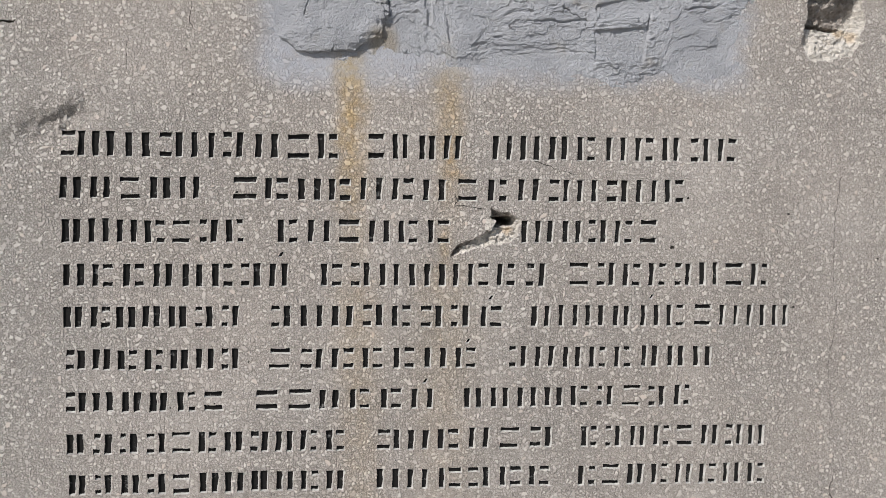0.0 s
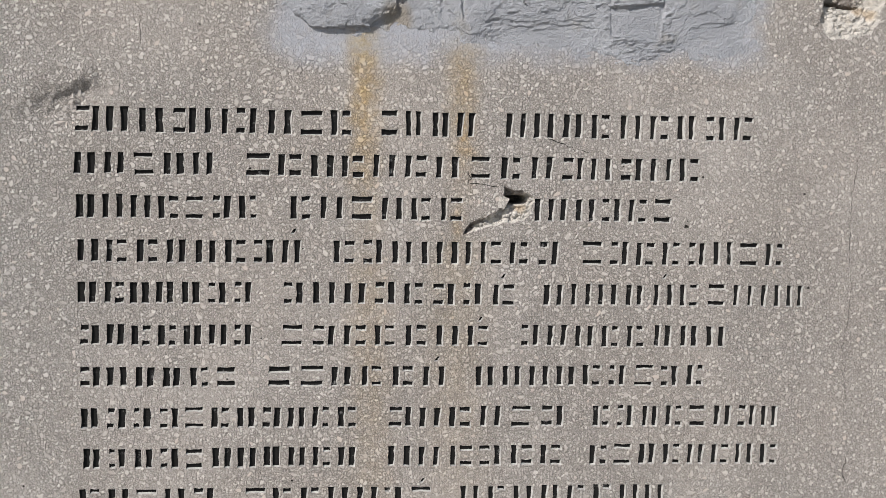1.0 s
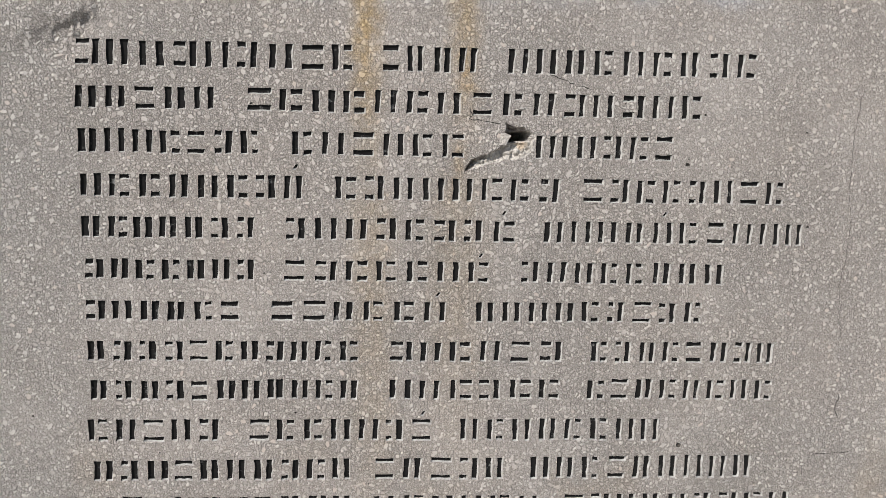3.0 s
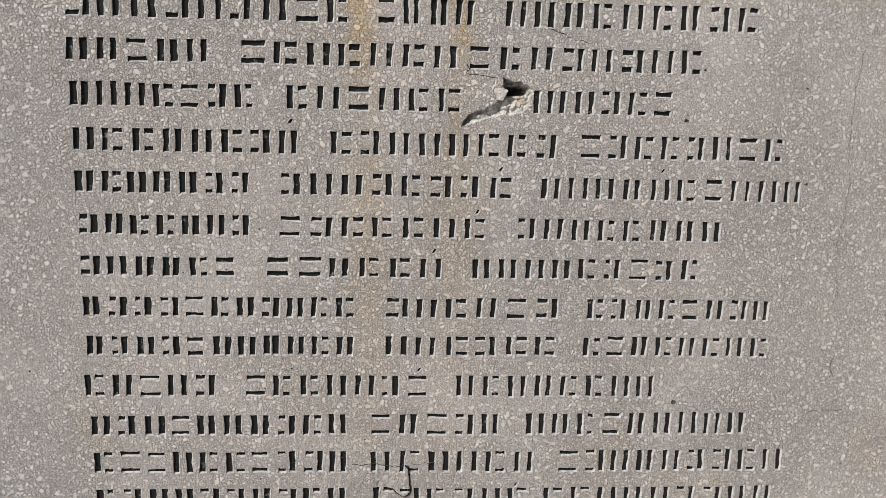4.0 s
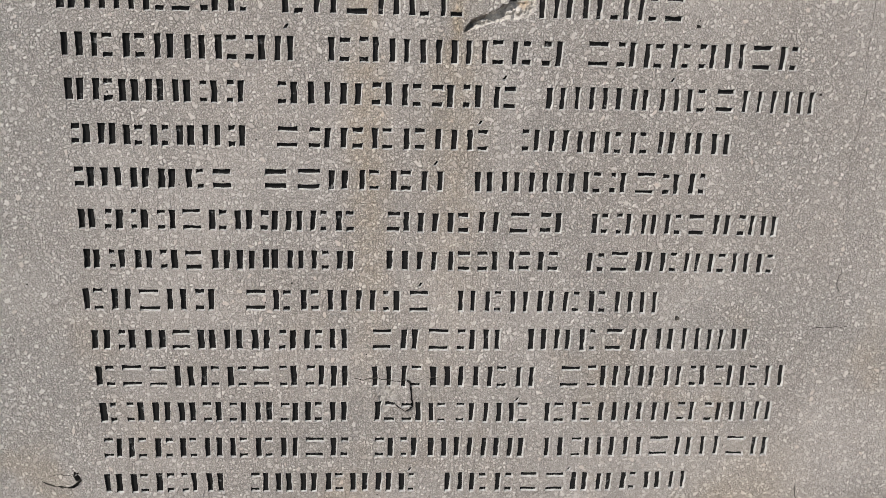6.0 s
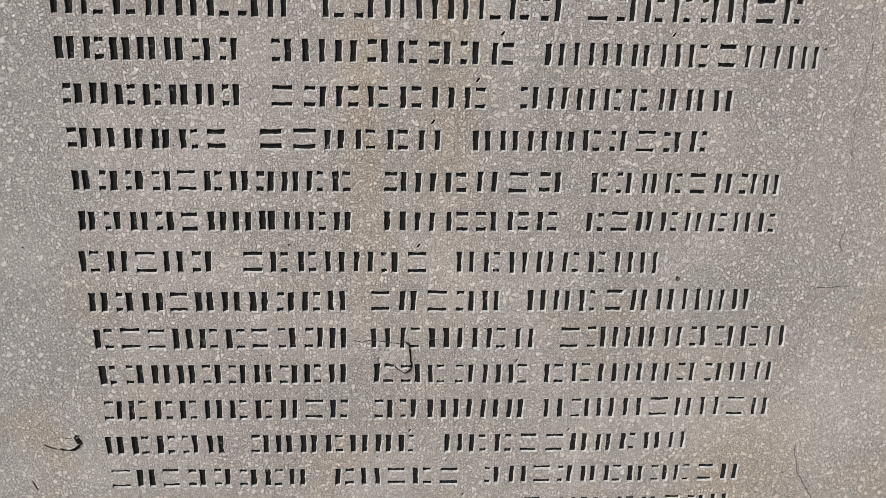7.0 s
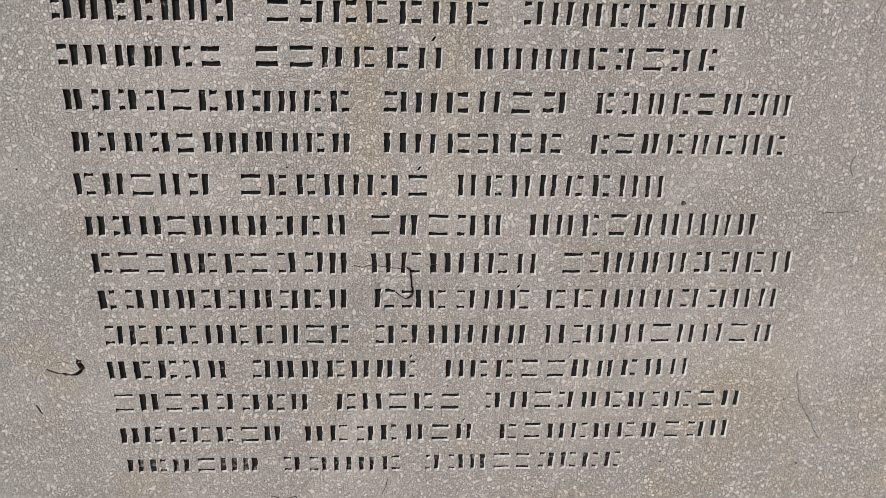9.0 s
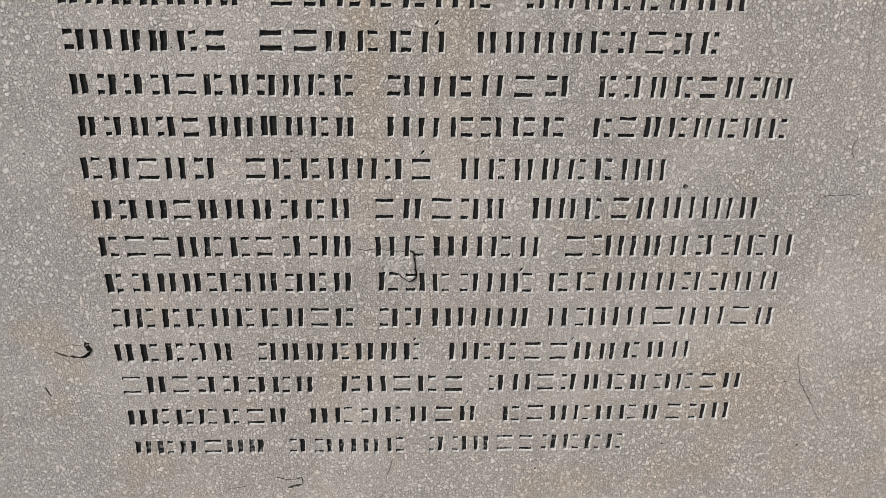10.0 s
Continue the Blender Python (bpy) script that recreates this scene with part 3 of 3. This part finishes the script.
for key, name, label in (("spall", "broken_hollow", "jagged broken hollow with pale crumbling concrete"),
                         ("socket", "broken_socket", "deep broken socket with a dark slot and pale rubble"),
                         ("scar", "chipped_scar", "shallow pale chipped scar across the lettering")):
    if key == "spall":
        side = (centre[:, 0] - 0.055) * 0.55 - (centre[:, 1] - 1.525) * 0.83
        # the scarp on the sunless side takes a darker stone colour as its shade
        shade_side = regions[key] & (side + 0.003 * fbm(centre[:, 0], centre[:, 1], 0.01, 3, 61) < -0.0045)
        p, f, _ = piece(shade_side)
        part("hollow_back", p, f, SHADED_STONE, slab, "brown stone at the back of the hollow, darkened for shade")
        regions[key] &= ~shade_side
    if key == "socket":
        # shade under the socket's upper rim, painted with the dark copy
        shaded = regions[key] & (centre[:, 1] > 1.847 + 0.35 * np.maximum(centre[:, 0] - 0.632, 0) * 4) & (centre[:, 0] < 0.655)
        p, f, _ = piece(shaded)
        part("socket_back", p, f, SHADED_STONE, slab, "stone at the back of the socket, darkened for shade")
        regions[key] &= ~shaded
    p, f, _ = piece(regions[key])
    part(name, p, f, BRUISED if key == "scar" else BROKEN, slab, label)


def groove_walls(rim, base, deep):
    n = len(rim)
    top, low = on_face(rim), on_face(base, -deep)
    return np.vstack((top, low)), [(k, (k + 1) % n, n + (k + 1) % n, n + k) for k in range(n)]


def groove_floor(base, deep, verts, faces):
    first = len(verts)
    verts.extend(map(tuple, on_face(base, -deep)))
    faces.append(tuple(range(first, first + len(base))))


for number, row in enumerate(LINES):
    faded = number == len(LINES) - 1
    p, f, _ = piece(bands[number])
    line = part("inscription_line", p, f, SLAB, slab,
                "row of carved characters with " + ("faded grey paint" if faded else "worn black paint"), shade=True)
    for rim, base, deep in row:
        w, q = groove_walls(rim, base, deep)
        q.append(tuple(range(len(rim), 2 * len(rim))))
        part("carved_bar", w, q, CUT, line, paint_and_shade=FADED if faded else PAINT)

for rim, base, deep in CRACKS:
    w, q = groove_walls(rim, base, deep)
    part("crack", w, q, CRACK, slab, "thin dark crack")
for rim, base, deep in PITS:
    w, q = groove_walls(rim, base, deep)
    w = list(map(tuple, w))
    groove_floor(base, deep, w, q)
    part("pit", w, q, CRACK, slab, "small dark pit")

# ---- grey repair above the lettering ----
REPAIR = [(-0.287, 2.02), (-0.289, 1.854), (-0.276, 1.82), (-0.255, 1.799), (-0.187, 1.783), (-0.1, 1.789), (-0.021, 1.785), (0.077, 1.773),
          (0.167, 1.763), (0.245, 1.748), (0.296, 1.755), (0.399, 1.763), (0.458, 1.767), (0.463, 1.793), (0.447, 1.806), (0.473, 1.838), (0.477, 2.02)]
SHEET = [(-0.32, 1.99), (-0.29, 1.837), (-0.249, 1.803), (-0.228, 1.799), (-0.201, 1.801), (-0.174, 1.804), (-0.16, 1.803), (-0.15, 1.812),
         (-0.137, 1.82), (-0.12, 1.823), (-0.117, 1.837), (-0.12, 1.847), (-0.108, 1.855), (-0.111, 1.873), (-0.105, 1.99)]
TAB = [(0.215, 1.87), (0.219, 1.877), (0.251, 1.884), (0.312, 1.889), (0.324, 1.868), (0.312, 1.857), (0.276, 1.842), (0.216, 1.838)]
PANEL = [(0.214, 1.837), (0.305, 1.846), (0.294, 1.787), (0.215, 1.795)]


def repair_thickness(x, z):
    d = jagged(x, z, REPAIR, 0.04, 0.012, 101) + 0.006 * fbm(x, z, 0.012, 3, 103)
    t = -0.0016 + 0.0024 * smooth(d, -0.014, 0.012) + 0.0030 * smooth(d, 0.006, 0.05)
    smoothed = smooth(inside_by(x, z, PANEL), -0.002, 0.004) + smooth(inside_by(x, z, SHEET), 0, 0.01)
    calm = 1 - 0.7 * np.clip(smoothed, 0, 1)
    within = smooth(d, -0.01, 0.012)
    # trowelled layers with torn edges, brush ridges, stipple
    layers = 2.2 * fbm(x * 0.7, z * 1.2, 0.055, 3, 113) + 0.22 * fbm(x, z, 0.012, 4, 115)
    t = t + 0.0013 * (np.floor(layers) + smooth(layers - np.floor(layers), 0.94, 1.0)) * calm * within
    patch = smooth(fbm(x, z, 0.06, 3, 119), 0.0, 0.35)
    ridges = 1 - 2 * np.abs(fbm(x * 0.45 + 0.3 * z, z * 1.6 - 0.2 * x, 0.013, 3, 117))
    t = t + 0.0014 * ridges * patch * calm * within
    t = t + (0.0007 * fbm(x, z, 0.020, 5, 105) + 0.0006 * fbm(x, z, 0.0055, 2, 109)) * (0.45 + 0.55 * calm) * within
    torn = np.abs(fbm(x, z * 1.2, 0.06, 4, 123))
    t = t - 0.0042 * smooth(torn, 0.024, 0.008) * smooth(fbm(x, z, 0.05, 2, 129), -0.1, 0.2) * (0.3 + 0.7 * calm) * smooth(d, 0.0, 0.012)
    e = jagged(x, z, SHEET, 0.007, 0.0017, 121)
    t = t + 0.0085 * smooth(e, -0.0008, 0.0008) * smooth(x, -0.292, -0.225) * (1 + 0.12 * fbm(x, z, 0.04, 3, 125))
    # crumbled rim of the thick sheet
    t = t - 0.0030 * smooth(e, 0.014, 0.002) * smooth(e, -0.001, 0.001) * smooth(x, -0.175, -0.15) * (1 + 0.8 * fbm(x, z, 0.009, 3, 127))
    e = jagged(x, z, TAB, 0.012, 0.0018, 131)
    t = t + smooth(e, -0.0008, 0.0008) * (0.0075 * smooth(z, 1.882, 1.846) - 0.0045)
    e = jagged(x, z, PANEL, 0.012, 0.0010, 135)
    t = t - 0.0026 * smooth(e, -0.0006, 0.0010)
    for cx, lean, w in ((-0.047, 0.02, 0.0028), (-0.020, -0.10, 0.0016), (-0.236, 0.3, 0.0012)):
        t = t - (0.0075 if cx > -0.1 else 0.003) * np.exp(-((x - cx - lean * (z - 1.85) - 0.003 * fbm(x, z, 0.02, 3, 141)) / w) ** 2) * smooth(z, 1.812 if cx > -0.1 else 1.845, 1.825 if cx > -0.1 else 1.86)
    t = t - 0.0045 * np.exp(-((x - 0.302 + 0.18 * (1.85 - z) - 0.0015 * fbm(x, z, 0.02, 3, 145)) / 0.0016) ** 2) * smooth(z, 1.787, 1.80)
    for a, b, c, w in ((0.155, 1.852, 0.03, 0.05), (0.12, 1.80, 0.05, 0.07), (0.40, 1.80, 0.16, 0.05), (0.39, 1.876, 0.1, 0.03), (-0.06, 1.797, -0.02, 0.03)):
        v = z - b - c * (x - a) - 0.003 * fbm(x, z, 0.02, 3, 151)
        t = t - 0.0042 * np.exp(-(v / 0.0018) ** 2) * np.exp(-((x - a) / w) ** 4)
    return np.where(d > 0.012, np.maximum(t, 0.0004 + 0.0004 * fbm(x, z, 0.006, 2, 161)), t)


gap = 0.0011
gx, gz = np.meshgrid(np.arange(-0.325, 0.50, gap), np.arange(1.715, 1.995, gap))
thick = repair_thickness(gx.ravel(), gz.ravel())
place = on_face(np.column_stack((gx.ravel(), gz.ravel())))
place[:, 1] -= thick
rows, cols = gx.shape
ids = np.arange(rows * cols).reshape(rows, cols)
quads = np.column_stack((ids[:-1, :-1].ravel(), ids[:-1, 1:].ravel(), ids[1:, 1:].ravel(), ids[1:, :-1].ravel()))
quads = quads[thick[quads].max(axis=1) > -0.0004]
used, again = np.unique(quads, return_inverse=True)
part("plaster_patch", place[used].tolist(), again.reshape(-1, 4).tolist(), PLASTER, slab, "flaking blue-grey painted plaster repair")

# ---- ground to the horizon: out of view, pale to bounce light onto the slab ----
ground = part("ground", [(-900, -900, 0), (900, -900, 0), (900, 900, 0), (-900, 900, 0)], [(0, 1, 2, 3)], GROUND)
tagged(ground, "pale unseen ground that bounces light onto the slab", "ground", kind="structure")

# ---- loose wedge of concrete in the broken hollow ----
WEDGE = [(0.038, 1.526), (0.040, 1.541), (0.047, 1.5445), (0.0565, 1.540), (0.048, 1.5245)]
front = on_face(WEDGE)
front[:, 1] = -height(0.030, 1.545) - 0.0015 - 0.0022 * (np.array(WEDGE)[:, 0] - 0.038) / 0.018
rear = front * (1, 0, 1) + (0.001, 0, -0.001) + np.array((0, 0.010, 0))
n = len(WEDGE)
part("concrete_fragment", np.vstack((front, rear)), [tuple(range(n))] + [(k, k + n, (k + 1) % n + n, (k + 1) % n) for k in range(n)], BROKEN, slab, "pale broken wedge of concrete")

# ---- single marble chips, a hair proud of the face ----
CELL = 0.001
blocked = np.zeros((int((SEEN[3] - SEEN[2]) / CELL) + 2, int((SEEN[1] - SEEN[0]) / CELL) + 2), bool)


def block(x0, x1, z0, z1):
    blocked[max(int((z0 - SEEN[2]) / CELL), 0):int((z1 - SEEN[2]) / CELL) + 1, max(int((x0 - SEEN[0]) / CELL), 0):int((x1 - SEEN[0]) / CELL) + 1] = True


for group in LINES + [PITS]:
    for rim, base, deep in group:
        block(*box_of(rim, 0.0005))
for rim, base, deep in CRACKS:
    for x, z in rim:
        block(x - 0.002, x + 0.002, z - 0.002, z + 0.002)


def chip_outline(size):
    """An angular outline round the origin."""
    count, turn, long = random.choice((5, 6, 6, 7)), random.uniform(0, math.tau), random.uniform(1.0, 1.55)
    ring = []
    for k in range(count):
        a = (k + random.uniform(-0.28, 0.28)) / count * math.tau
        r = size * random.uniform(0.78, 1.12)
        u, v = r * math.cos(a) * long, r * math.sin(a) / long ** 0.5
        ring.append((u * math.cos(turn) - v * math.sin(turn), u * math.sin(turn) + v * math.cos(turn)))
    return ring


def chip_faces(n, first=0):
    """The flat top and bevelled sides of a chip of n corners: top ring, then low ring."""
    return [tuple(first + k for k in range(n))] + [tuple(first + k for k in (k, n + k, n + (k + 1) % n, (k + 1) % n)) for k in range(n)]


def spots_for(count, small, large):
    """Free places on the face, largest first."""
    sizes = sorted((small + (large - small) * random.random() ** 2.2 for _ in range(count)), reverse=True)
    found = []
    for size in sizes:
        x, z = random.uniform(SEEN[0] + 0.02, SEEN[1] - 0.02), random.uniform(SEEN[2] + 0.02, SEEN[3] - 0.02)
        i, j, r = int((z - SEEN[2]) / CELL), int((x - SEEN[0]) / CELL), int(size / CELL) + 1
        if blocked[i - r:i + r + 1, j - r:j + r + 1].any():
            continue
        found.append((x, z, size))
        block(x - size * 0.8, x + size * 0.8, z - size * 0.8, z + size * 0.8)
    return found


spots = spots_for(20000, 0.0018, 0.0047)
plan = np.array(spots)
clear = np.ones(len(spots), bool)
for outline, more in ((SPALL, 0.006), (SOCKET, 0.008), (SCAR, 0.006), (REPAIR, 0.010), (SHEET, 0.010)):
    clear &= inside_by(plan[:, 0], plan[:, 1], outline) < -more
spots = [s for s, k in zip(spots, clear) if k]
near = [s for s in spots if abs(s[0]) < 0.40 and 0.80 < s[1] < 1.45 and s[2] > 0.0028][:300]
chosen = set(near)
chip_data = []
for k in range(24):
    ring = chip_outline(1.0)
    v = [(a * 0.86, -0.085, b * 0.86) for a, b in ring] + [(a, 0.07, b) for a, b in ring]
    data = bpy.data.meshes.new("marble_chip")
    data.from_pydata(v, [], chip_faces(len(ring)))
    data.materials.append(MARBLE)
    chip_data.append(data)
for k, (x, z, size) in enumerate(near):
    ob = new("marble_chip", chip_data[k % len(chip_data)])
    ob.parent = slab
    ob.location, ob.scale = tuple(on_face([(x, z)])[0]), (size, size, size)
flat_points, lifts, all_faces = [], [], []
for x, z, size in spots:
    if (x, z, size) in chosen:
        continue
    ring = chip_outline(size)
    all_faces += chip_faces(len(ring), len(flat_points))
    flat_points += [(x + a * 0.86, z + b * 0.86) for a, b in ring] + [(x + a, z + b) for a, b in ring]
    lifts += [0.00035] * len(ring) + [-0.0003] * len(ring)
all_points = on_face(flat_points)
all_points[:, 1] -= lifts
rubble = part("marble_chips", all_points, all_faces, MARBLE, slab, "pale crushed marble chips set in the face")
tagged(rubble, kind="stuff")
